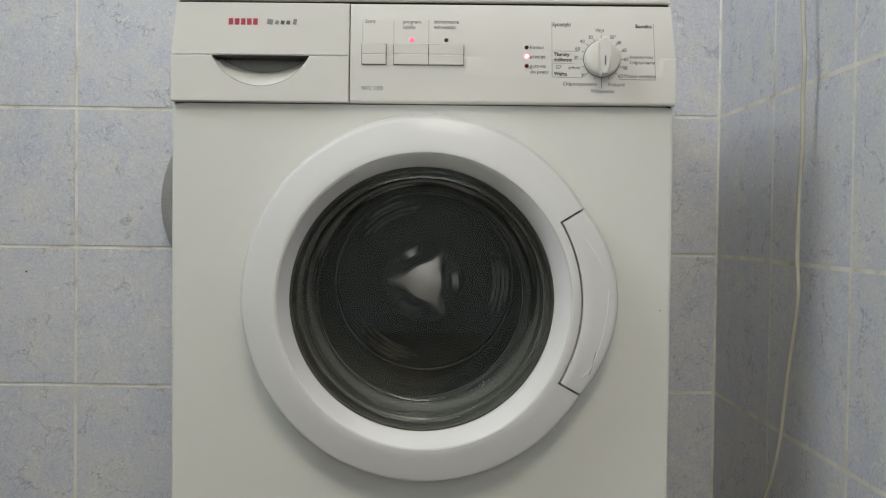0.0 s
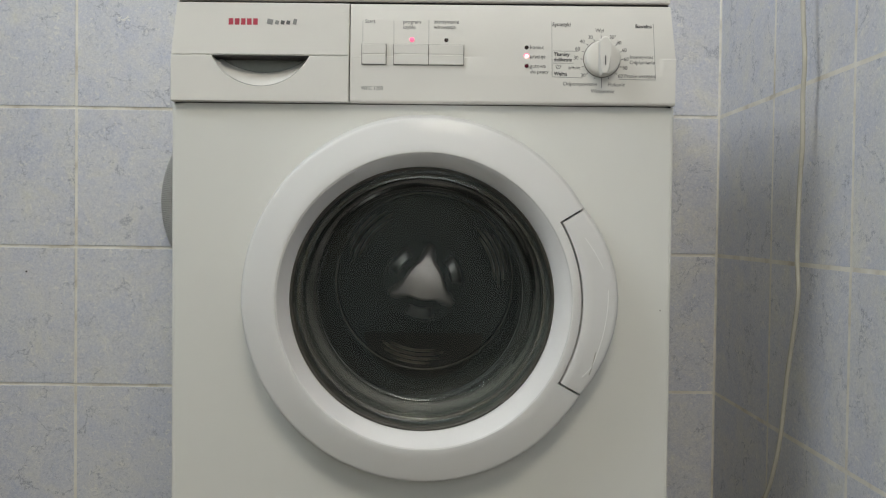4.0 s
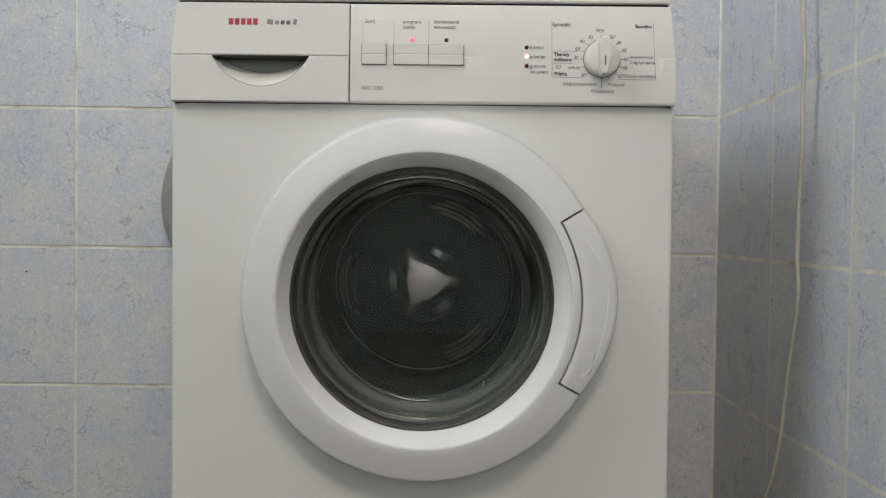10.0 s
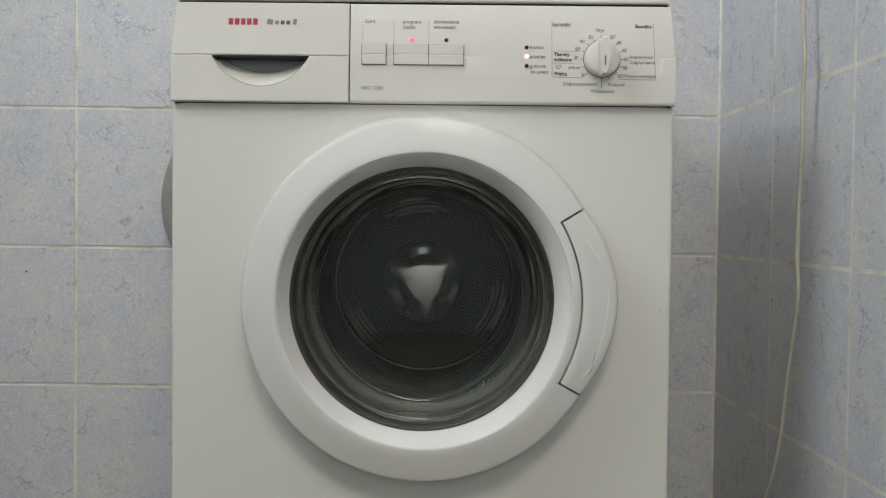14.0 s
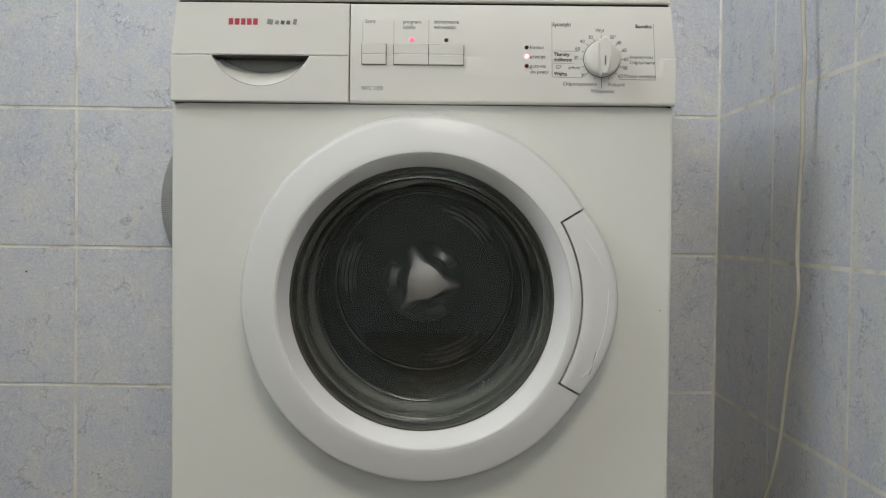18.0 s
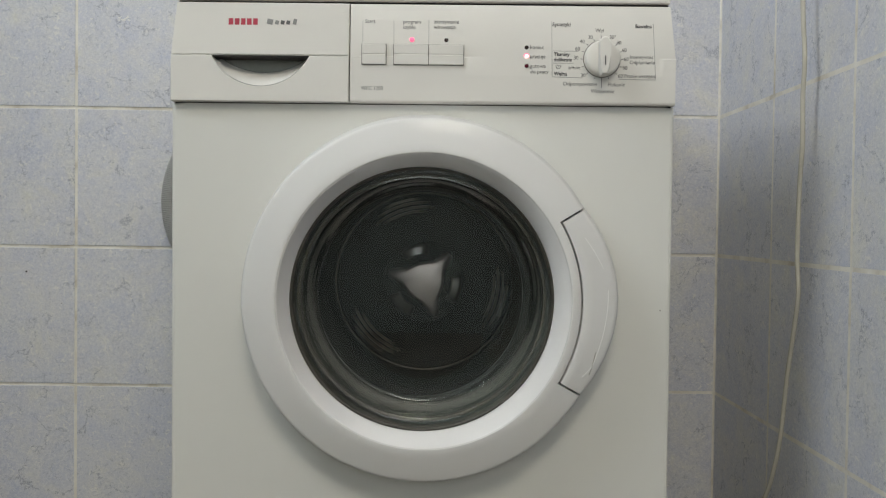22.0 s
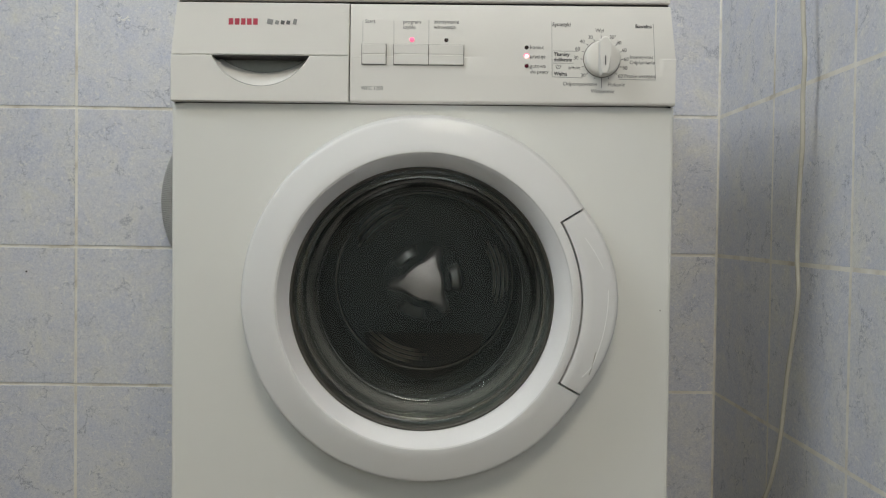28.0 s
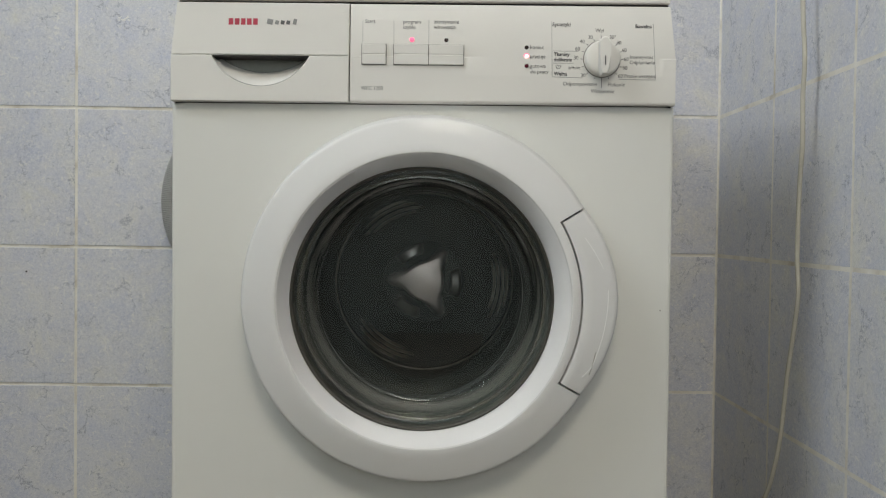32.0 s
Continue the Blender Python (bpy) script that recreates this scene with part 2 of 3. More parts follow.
def lettering(text, x, z, size, material, parent, y, bold=0.0, align="LEFT", squeeze=1.0):
    data = bpy.data.curves.new("lettering", "FONT")
    data.body, data.size, data.align_x, data.offset, data.resolution_u = text, size, align, bold, 3
    tmp = new("lettering", data)
    me = bpy.data.meshes.new_from_object(tmp.evaluated_get(bpy.context.evaluated_depsgraph_get()))
    bpy.data.objects.remove(tmp)
    bpy.data.curves.remove(data)
    me.transform(Matrix(((squeeze, 0, 0, 0), (0, 0, 1, 0), (0, 1, 0, 0), (0, 0, 0, 1))))
    me.materials.clear()
    me.materials.append(material)
    ob = new("lettering", me)
    ob.parent = parent
    lean = -0.0555 if z > 0.7572 else 0.0
    ob.matrix_basis = Matrix.Translation((x, y, z)) @ Matrix.Rotation(lean, 4, "X")
    return ob


def stroke(name, x0, z0, x1, z1, w, material, parent):
    """A straight line printed on the panel, following its slope."""
    d = Vector((x1 - x0, 0, z1 - z0))
    s = Vector((-d.z, 0, d.x)).normalized() * (w / 2)
    a, b = Vector((x0, 0, z0)), Vector((x1, 0, z1))
    bm = bmesh.new()
    mid = (z0 + z1) / 2
    front = [bm.verts.new((p.x, (face_y(p.z) if (p.z < PZC) == (mid < PZC) else face_y(mid)) - 0.0003, p.z)) for p in (a + s, b + s, b - s, a - s)]
    rear = [bm.verts.new((v.co.x, v.co.y + 0.0008, v.co.z)) for v in front]
    bm.faces.new(front)
    for i in range(4):
        bm.faces.new((front[i], rear[i], rear[(i + 1) % 4], front[(i + 1) % 4]))
    return part(name, bm, material, parent, smooth=0)


# ---- the room ----
CX, CY = 0.5188, 0.5121          # inner corner behind the machine
TP, TJ = 0.25, 0.0052            # tile pitch and joint
TILT, YAW = 0.0036, 0.0108
ROW0, ROW = 0.0097, 0.2484                    # lowest joint above the floor, height of a row
TOP = 2.5
X_LEFT, Y_FRONT = -1.15, -3.30
CORNER = Matrix.Translation((CX, CY, 0)) @ Matrix.Rotation(YAW, 4, "Z")


def plain_wall(name, label, bm, material, m=None):
    ob = new(name, mesh_of(bm, name, material, 0))
    if m is not None:
        ob.matrix_basis = m
    return tagged(ob, label, "wall", kind="structure")


wall_back = plain_wall("wall_back", "bathroom wall of blue-grey tiles with cream grout", box(X_LEFT - 0.1 - CX, 0.10, 0.0, 0.12, 0, TOP), GROUT,
                       CORNER @ Matrix.Rotation(TILT, 4, "Y"))
wall_right = plain_wall("wall_right", "side wall of blue-grey tiles with cream grout", box(0.0, 0.12, -4.05, 0.0, 0, TOP), GROUT, CORNER)
bm = bmesh.new()
WY0, WY1, WZ0, WZ1 = -1.06, -0.26, 1.62, 2.44
for b in ((Y_FRONT - 0.15, WY0, 0, TOP), (WY1, 0.75, 0, TOP), (WY0, WY1, 0, WZ0), (WY0, WY1, WZ1, TOP)):
    box(X_LEFT - 0.2, X_LEFT, b[0], b[1], b[2], b[3], bm=bm)
plain_wall("wall_left", "plain blue-grey wall with a window opening", bm, DARK_WALL)
FX0, FX1, FZ0, FZ1 = -0.55, 0.45, 1.00, 1.90
bm = bmesh.new()
for b in ((X_LEFT, FX0, 0, TOP), (FX1, 0.75, 0, TOP), (FX0, FX1, 0, FZ0), (FX0, FX1, FZ1, TOP)):
    box(b[0], b[1], Y_FRONT - 0.2, Y_FRONT, b[2], b[3], bm=bm)
plain_wall("wall_front", "plain blue-grey wall with a window opening", bm, DARK_WALL)
tagged(new("floor", mesh_of(box(X_LEFT - 0.25, 0.8, Y_FRONT - 0.25, 0.75, -0.1, 0.0), "floor", FLOOR_MAT, 0)), "brown tiled bathroom floor", "floor", kind="structure")
tagged(new("ceiling", mesh_of(box(X_LEFT - 0.25, 0.8, Y_FRONT - 0.25, 0.75, TOP, TOP + 0.1), "ceiling", PLASTER, 0)), "plain white ceiling", "ceiling", kind="structure")


def window_unit(name, m, half, high):
    """A framed pane; its own x is the way through the wall."""
    win = thing(name, "white framed window letting in daylight", "window", m, kind="structure")
    bm = bmesh.new()
    for b in ((-half, half, 0, 0.06), (-half, half, high - 0.06, high), (-half, -half + 0.06, 0.06, high - 0.06), (half - 0.06, half, 0.06, high - 0.06)):
        box(-0.03, 0.03, b[0], b[1], b[2], b[3], bm=bm)
    part("window_frame", bm, WHITE_FRAME, win)
    pane = part("pane", box(-0.003, 0.003, -half + 0.06, half - 0.06, 0.06, high - 0.06), PANE, win)
    pane.visible_shadow = False


window_unit("window_1", pose(X_LEFT - 0.12, (WY0 + WY1) / 2, WZ0), (WY1 - WY0) / 2, WZ1 - WZ0)
window_unit("window_2", pose((FX0 + FX1) / 2, Y_FRONT - 0.12, FZ0, 0, 0, 90), (FX1 - FX0) / 2, FZ1 - FZ0)

lamp = thing("ceiling_lamp", "round opal glass lamp on the ceiling", "lamp", pose(0.20, -1.95, TOP))
part("base", disc(0.48, 0.0, 0.03, 40), WHITE_FRAME, lamp, at=pose(0, 0, 0, 90, 0, 0))
bm = spin([(0.02, 0.055), (0.36, 0.05), (0.43, 0.035), (0.45, 0.03)], 40, closed=False)
part("shade", bm, OPAL, lamp, at=pose(0, 0, 0.0, -90, 0, 0))

# ---- washing machine ----
machine = thing("washing_machine", "white front-loading washing machine with a round door, spinning", "washing machine")
W, WR = 0.3025, 0.3027
DX, DZ = 0.0045, 0.4665           # axis of the door


def shell():
    """The steel case: a front with the round door opening, rounded to the sides."""
    bm = bmesh.new()
    z0, z1 = 0.02, 0.6998
    angles = [2 * math.pi * i / 120 for i in range(120)]
    angles += [math.atan2(z - DZ, x - DX) % (2 * math.pi) for x in (-W, WR) for z in (z0, z1)]
    angles.sort()

    def circle(r, y):
        return [bm.verts.new((DX + r * math.cos(a), y, DZ + r * math.sin(a))) for a in angles]

    def rect(inset, y):
        out = []
        for a in angles:
            c, s = math.cos(a), math.sin(a)
            tx = ((WR - inset if c > 0 else -W + inset) - DX) / c if abs(c) > 1e-6 else 9
            tz = ((z1 - inset * 0.15 if s > 0 else z0 + inset) - DZ) / s if abs(s) > 1e-6 else 9
            t = min(tx, tz)
            out.append(bm.verts.new((DX + t * c, y, DZ + t * s)))
        return out

    loops = [circle(0.166, 0.014), circle(0.166, 0.0), rect(0.005, 0.0), rect(0.0018, 0.0009), rect(0.0, 0.005), rect(0.0, 0.42)]
    for p, q in zip(loops, loops[1:]):
        for i in range(len(p)):
            j = (i + 1) % len(p)
            bm.faces.new((p[i], q[i], q[j], p[j]))
    bm.faces.new(loops[-1])
    return bm


body = part("body", shell(), ENAMEL, machine, "white enamelled steel case")
part("back_frame", box(-0.294, 0.294, 0.034, 0.42, 0.700, 0.822, 0.002), ENAMEL, machine)
for fx in (-0.25, 0.25):
    for fy in (0.05, 0.37):
        part("foot", disc(0.022, -0.02, 0.0, 20), DARK_GAP, machine, at=pose(fx, fy, 0.0, -90, 0, 0))
part("worktop", box(-0.2945, 0.2945, -0.006, 0.425, 0.8215, 0.85, 0.002, 3), LAMINATE, machine, "pale laminate worktop")
# black strips stand in for the shade in the gaps above and below the panel
part("gap_strip", box(-0.293, 0.293, 0.001, 0.034, 0.817, 0.8225), DARK_GAP, machine)
part("gap_strip", box(-0.298, 0.298, 0.0008, 0.034, 0.6985, 0.702), DARK_GAP, machine)

# control panel: drawer front and fascia
PZ0, PZC, PZ1 = 0.7005, 0.7555, 0.8185


def face_y(z):
    if z < PZC - 0.022:
        return -0.0105
    return -0.0105 + 0.0464 * (z - PZC + 0.022) if z < PZC else -0.0093 + (z - PZC) / (PZ1 - PZC) * 0.0035


def side_x(z):
    return 0.3005 if z < PZC else 0.3005 - (z - PZC) / (PZ1 - PZC) * 0.0065


def section(x0, x1, crease, bm=None, n=48):
    """A strip of the panel between x0 and x1 whose crease is as deep as crease(x) says; the outer ends lean in towards the top."""
    bm = bm or bmesh.new()
    cols = []
    for i in range(n + 1):
        u = i / n
        x = x0 + (x1 - x0) * u
        c = crease(x)
        lip, sill, rise = -0.0105 * c + (1 - c) * -0.00952, -0.0093 * c + (1 - c) * -0.00948, -0.0093 * c + (1 - c) * -0.00943
        prof = [(0.033, PZ0), (-0.0090, PZ0), (-0.0102, PZ0 + 0.0012), (-0.0105, PZ0 + 0.003), (-0.0105, PZC - 0.022), (lip, PZC - 0.0009),
                (sill, PZC), (rise, PZC + 0.001), (-0.0092, PZC + 0.006), (-0.0062, PZ1 - 0.003), (-0.005, PZ1 - 0.0008), (-0.003, PZ1), (0.033, PZ1), (0.033, PZC)]
        col = []
        for y, z in prof:
            xx = x
            if x > 0.27:
                xx = 0.27 + (x - 0.27) * (side_x(z) - 0.27) / (x1 - 0.27)
            col.append(bm.verts.new((xx, y, z)))
        cols.append(col)
    m = len(cols[0])
    for p, q in zip(cols, cols[1:]):
        for j in range(m):
            bm.faces.new((p[j], q[j], q[(j + 1) % m], p[(j + 1) % m]))
    for col in (cols[0], cols[-1]):
        bm.faces.new(col[:7] + col[13:])
        bm.faces.new(col[6:])
    return bm


def step01(x, a, b):
    return max(0.0, min(1.0, (x - a) / (b - a)))


SPLIT = -0.0872
fascia = part("control_panel", section(SPLIT + 0.0008, 0.3005, n=96, crease=lambda x: (1 - step01(x, 0.048, 0.090)) ** 3 + step01(x, 0.279, 0.288) ** 2), PLASTIC, machine, "warm white plastic control panel")

# detergent drawer front: upper plate, lower plate with the crescent grip cut out of its top edge
bm = bmesh.new()
up = [(-side_x(PZC + 0.001), PZC), (SPLIT - 0.0008, PZC), (SPLIT - 0.0008, PZ1), (-side_x(PZ1), PZ1)]
front = [bm.verts.new((x, face_y(z + 1e-6), z)) for x, z in up]
back = [bm.verts.new((x, 0.033, z)) for x, z in up]
face = bm.faces.new(front)
bm.faces.new(back[::-1])
for i in range(4):
    bm.faces.new((front[i], back[i], back[(i + 1) % 4], front[(i + 1) % 4]))
bmesh.ops.bevel(bm, geom=list(face.edges), offset=0.0012, segments=2, affect="EDGES")
drawer = part("detergent_drawer", bm, PLASTIC, machine, "detergent drawer front with a crescent grip")
GX, GW = -0.1936, 0.0585


def bow(w, drop, n=36):
    """An arc of a circle that hangs from the crease."""
    R = (w * w + drop * drop) / (2 * drop)
    out = []
    for k in range(n + 1):
        x = w - 2 * w * k / n
        out.append((GX + x, PZC - 0.0005 + (R - drop) - math.sqrt(R * R - x * x)))
    return out


low = [(-side_x(0.7), PZ0), (SPLIT - 0.0008, PZ0), (SPLIT - 0.0008, PZC - 0.0005)] + bow(GW, 0.0365) + [(-side_x(0.7), PZC - 0.0005)]
part("grip_plate", plate(low, -0.0105, 0.030, 0.0013, seg=3), PLASTIC, drawer)
outer, inner = bow(GW - 0.0005, 0.0358), bow(GW - 0.0065, 0.0165)
bm = bmesh.new()
rows = []
for k in range(7):
    t = k / 6
    rows.append([bm.verts.new((a[0] * (1 - t) + b[0] * t, -0.0095 + 0.024 * t ** 1.6, a[1] * (1 - t) + b[1] * t - 0.004 * math.sin(math.pi * t))) for a, b in zip(outer, inner)])
for p, q in zip(rows, rows[1:]):
    for j in range(len(p) - 1):
        bm.faces.new((p[j], p[j + 1], q[j + 1], q[j]))
part("grip_scoop", bm, PLASTIC, drawer)
part("grip_back", box(GX - GW, GX + GW, 0.016, 0.0295, PZC - 0.038, PZC - 0.001), SCOOP, drawer, "inside of the grip, its shade put into the grey")

# thin black strip painted in as the shade under the upper plate
part("grip_liner", box(GX - GW + 0.001, GX + GW - 0.001, -0.0078, 0.0295, PZC - 0.0016, PZC - 0.0004), DARK_GAP, drawer)

# push buttons with a groove across each
for x0, x1 in ((-0.0723, -0.0440), (-0.0346, 0.0063), (0.0070, 0.0482)):
    part("button_surround", box(x0 - 0.0007, x1 + 0.0007, -0.0108, -0.005, 0.7450, 0.7697), BUTTON_GAP, fascia)
    bm = box(x0, x1, -0.0128, -0.008, 0.7577, 0.7692, 0.0006, 2)
    box(x0, x1, -0.0130, -0.008, 0.7456, 0.7571, 0.0006, 2, bm=bm)
    box(x0 + 0.0005, x1 - 0.0005, -0.0124, -0.008, 0.7566, 0.7582, bm=bm)
    part("push_button", bm, PLASTIC, fascia)

# indicator lights
for x, z, m, lab in ((-0.0132, 0.7756, LED_ON, "glowing pink indicator light"), (0.0277, 0.7754, LED_OFF, "dark indicator light"), (0.1232, 0.7676, LED_OFF, "dark indicator light"),
                     (0.1233, 0.7570, LED_HOT, "glowing red indicator light"), (0.1234, 0.7456, LED_RED, "unlit red indicator light")):
    part("indicator_light", disc(0.0025 if m != LED_ON else 0.0029, face_y(z) - 0.0011, face_y(z) + 0.002, 20, x, z, 0.0006), m, fascia, lab)
    if m == LED_HOT:
        part("light_ring", spin([(0.0025, -0.0006), (0.0037, -0.0004), (0.0037, 0.001), (0.0025, 0.001)], 24), LED_ON, fascia, at=pose(x, face_y(z) + 0.0003, z))

# programme knob
KX, KZ = 0.2126, 0.7545
knob = part("programme_knob", spin([(0.0001, -0.0215), (0.0175, -0.0210), (0.0196, -0.0200), (0.0206, -0.0185), (0.0212, -0.0125), (0.0216, -0.0100), (0.0216, -0.004), (0.0001, -0.004)], 56),
            PLASTIC, machine, "round white programme knob", at=pose(KX, 0, KZ))
part("knob_gap", spin([(0.0001, -0.0112), (0.0221, -0.0110), (0.0221, -0.006), (0.0001, -0.006)], 48), BUTTON_GAP, knob)
grip = [(-0.0062 * math.cos(math.pi * k / 10) * -1, 0.0155 + 0.0065 * math.sin(math.pi * k / 10)) for k in range(11)]
grip += [(-0.0063, 0.0), (-0.0058, -0.015), (-0.0034, -0.0215), (0.0034, -0.0215), (0.0058, -0.015), (0.0063, 0.0)]
part("knob_grip", plate(grip, -0.0345, -0.018, 0.0022, seg=3), PLASTIC, knob)
part("pointer_mark", box(-0.0006, 0.0006, -0.0349, -0.034, -0.0115, -0.0005), INK_BOLD, knob)

# printed words and lines
for text, x, z, size, m, bold, align in (
        ("Start", -0.0691, 0.7951, 0.0066, INK, 0, "LEFT"), ("program", -0.0241, 0.7949, 0.0066, INK, 0, "LEFT"), ("szybki", -0.0241, 0.7884, 0.0066, INK, 0, "LEFT"),
        ("zatrzymanie", 0.0128, 0.7952, 0.0066, INK, 0, "LEFT"), ("wirowania", 0.0128, 0.7888, 0.0066, INK, 0, "LEFT"),
        ("koniec", 0.1272, 0.7658, 0.0066, INK, 0, "LEFT"), ("pracuje", 0.1274, 0.7548, 0.0066, INK, 0, "LEFT"), ("gotowa", 0.1275, 0.7434, 0.0066, INK, 0, "LEFT"), ("do pracy", 0.1276, 0.7367, 0.0066, INK, 0, "LEFT"),
        ("Syntetyki", 0.1537, 0.7935, 0.0063, INK_BOLD, 0.00012, "LEFT"), ("Bawełna", 0.2718, 0.7920, 0.0063, INK_BOLD, 0.00012, "RIGHT"), ("Wył", 0.2047, 0.7866, 0.0066, INK, 0, "LEFT"),
        ("Tkaniny", 0.1555, 0.7578, 0.0063, INK_BOLD, 0.00012, "LEFT"), ("delikatne", 0.1556, 0.7514, 0.0063, INK_BOLD, 0.00012, "LEFT"), ("Wełna", 0.1558, 0.7346, 0.0063, INK_BOLD, 0.00012, "LEFT"),
        ("zimna", 0.1868, 0.7422, 0.0063, INK, 0, "RIGHT"), ("30", 0.1988, 0.7786, 0.0063, INK, 0, "CENTER"), ("40", 0.1893, 0.7732, 0.0063, INK, 0, "CENTER"), ("60", 0.1838, 0.7645, 0.0063, INK, 0, "CENTER"),
        ("30", 0.1820, 0.7538, 0.0063, INK, 0, "CENTER"), ("30", 0.1906, 0.7330, 0.0063, INK, 0, "CENTER"), ("30°", 0.2255, 0.7789, 0.0063, INK, 0, "CENTER"), ("40", 0.2328, 0.7722, 0.0063, INK, 0, "CENTER"),
        ("60", 0.2392, 0.7632, 0.0063, INK, 0, "CENTER"), ("60", 0.2414, 0.7526, 0.0063, INK, 0, "CENTER"), ("90", 0.2402, 0.7420, 0.0063, INK, 0, "CENTER"), ("60 Pranie wstępne", 0.2318, 0.7326, 0.0063, INK, 0, "LEFT"),
        ("Intensywnie", 0.2456, 0.7553, 0.0063, INK, 0, "LEFT"), ("Odplamianie", 0.2456, 0.7488, 0.0063, INK, 0, "LEFT"), ("Odpompowanie", 0.1667, 0.7227, 0.0066, INK, 0, "LEFT"),
        ("Płukanie", 0.2198, 0.7223, 0.0066, INK, 0, "LEFT"), ("Wirowanie", 0.1998, 0.7142, 0.0066, INK, 0, "LEFT")):
    lettering(text, x, z, size, m, fascia, face_y(z) - (0.0006 if z > 0.7572 else 0.0003 if z < PZC else 0.0016), bold, align, 0.94)
for x0, z0, x1, z1 in ((-0.0718, 0.7985, -0.0717, 0.7712), (-0.0349, 0.7988, -0.0347, 0.7714), (0.0067, 0.7992, 0.0069, 0.7716), (0.1529, 0.7993, 0.1534, 0.7639), (0.1534, 0.7637, 0.1848, 0.7636),
                       (0.1534, 0.7637, 0.1538, 0.7332), (0.1538, 0.7329, 0.1905, 0.7320), (0.2736, 0.7975, 0.2767, 0.7303), (0.2335, 0.7306, 0.2767, 0.7303), (0.1545, 0.7492, 0.1790, 0.7493)):
    if z0 > PZC > z1:
        xm = x0 + (x1 - x0) * (z0 - PZC) / (z0 - z1)
        stroke("printed_line", x0, z0, xm, PZC + 0.0002, 0.00045, INK_PALE, fascia)
        stroke("printed_line", xm, PZC - 0.0002, x1, z1, 0.00045, INK_PALE, fascia)
    else:
        stroke("printed_line", x0, z0, x1, z1, 0.00045, INK_PALE, fascia)
stroke("printed_line", KX, 0.7320, KX + 0.0001, 0.7205, 0.0006, INK_BOLD, fascia)
stroke("printed_line", KX - 0.0006, 0.7835, KX - 0.0006, 0.7785, 0.0005, INK, fascia)
for deg in (22, 45, 68, 112, 135, 158, 180, 202, 225, 250, 290, 315, 338, 0):
    a = radians(deg)
    stroke("printed_tick", KX + 0.0232 * math.cos(a), KZ + 0.0232 * math.sin(a), KX + 0.0252 * math.cos(a), KZ + 0.0254 * math.sin(a), 0.0007, INK_BOLD, fascia)
# hand-wash sign: a small tub
stroke("printed_line", 0.1590, 0.7432, 0.1632, 0.7432, 0.0006, INK, fascia)
stroke("printed_line", 0.1580, 0.7464, 0.1592, 0.7432, 0.0006, INK, fascia)
stroke("printed_line", 0.1642, 0.7464, 0.1630, 0.7432, 0.0006, INK, fascia)
stroke("printed_line", 0.1596, 0.7472, 0.1611, 0.7454, 0.0006, INK, fascia)
stroke("printed_line", 0.1626, 0.7472, 0.1611, 0.7454, 0.0006, INK, fascia)
# maker's mark, model marks: plain bars
def mark(x, w, z, h, lean, material, parent):
    stroke("printed_mark", x + w / 2, z, x + w / 2 + lean, z + h, w, material, parent)


x = -0.2323
for w in (0.0064, 0.0066, 0.0062, 0.0064, 0.0064):
    mark(x + 0.0004, w * 0.84, 0.7916, 0.0076, 0, RED, drawer)
    x += w + 0.0009
x = -0.1866
for w, h, m in ((0.0085, 0.0062, INK_PALE), (0.0055, 0.0046, INK_PALE), (0.0055, 0.0046, INK), (0.0055, 0.0046, INK), (0, 0, INK), (0.0052, 0.0066, INK_PALE)):
    if w:
        mark(x, w * 0.8, 0.7924, h, h * 0.2, m, drawer)
    x += w + 0.0012
lettering("WFC 1200", -0.0734, 0.7150, 0.0070, INK, fascia, face_y(0.7155) - 0.0003, 0, "LEFT", 0.84)

# ---- door ----
def ring_profile(r_out=None):
    return [(0.1645, -0.005), (0.1660, -0.010), (0.1712, -0.0405), (0.1716, -0.0440), (0.1728, -0.0452), (0.1755, -0.0455), (0.184, -0.0436), (0.195, -0.0408), (0.2090, -0.0370), (0.2108, -0.0364),
            (0.2124, -0.0352), (0.2136, -0.0332), (0.2143, -0.0305), (0.2185, -0.0150), (0.2213, -0.0006), (0.1645, -0.0006)]


HANDLE = 30.6
full = ring_profile()
bm = spin(full, 150, HANDLE + 0.25, 360 - HANDLE - 0.25)
short = full[:6] + [(0.1818, -0.0441), (0.1828, -0.0434), (0.1832, -0.042), (0.1832, -0.0006), (0.1645, -0.0006)]
spin(short, 40, -HANDLE - 0.25, HANDLE + 0.25, bm=bm)
door = part("door", bm, DOOR_WHITE, machine, "closed round white door with a porthole", at=pose(DX, 0, DZ))


def bulge(a, r):
    k = math.cos(min(1.0, abs(math.degrees(a)) / HANDLE) * math.pi / 2)
    return 0.0125 * k * max(0.0, min(1.0, (r - 0.19) / 0.02))


hp = [(0.1850, -0.002), (0.1850, -0.0425), (0.1854, -0.0434), (0.1864, -0.0438), (0.195, -0.0414), (0.2090, -0.0375), (0.2108, -0.0368), (0.2124, -0.0355), (0.2136, -0.0333), (0.2143, -0.0305), (0.2185, -0.0150), (0.2211, -0.002)]
handle = part("door_handle", spin(hp, 60, -HANDLE + 0.4, HANDLE - 0.4, swell=bulge), DOOR_WHITE, door, "white door handle with fine scratches")
# black filling that stands in for the shade round the handle
part("handle_gap", spin([(0.183, -0.001), (0.183, -0.030), (0.2120, -0.022), (0.2120, -0.001)], 40, -HANDLE - 0.2, HANDLE + 0.2), DARK_GAP, door)
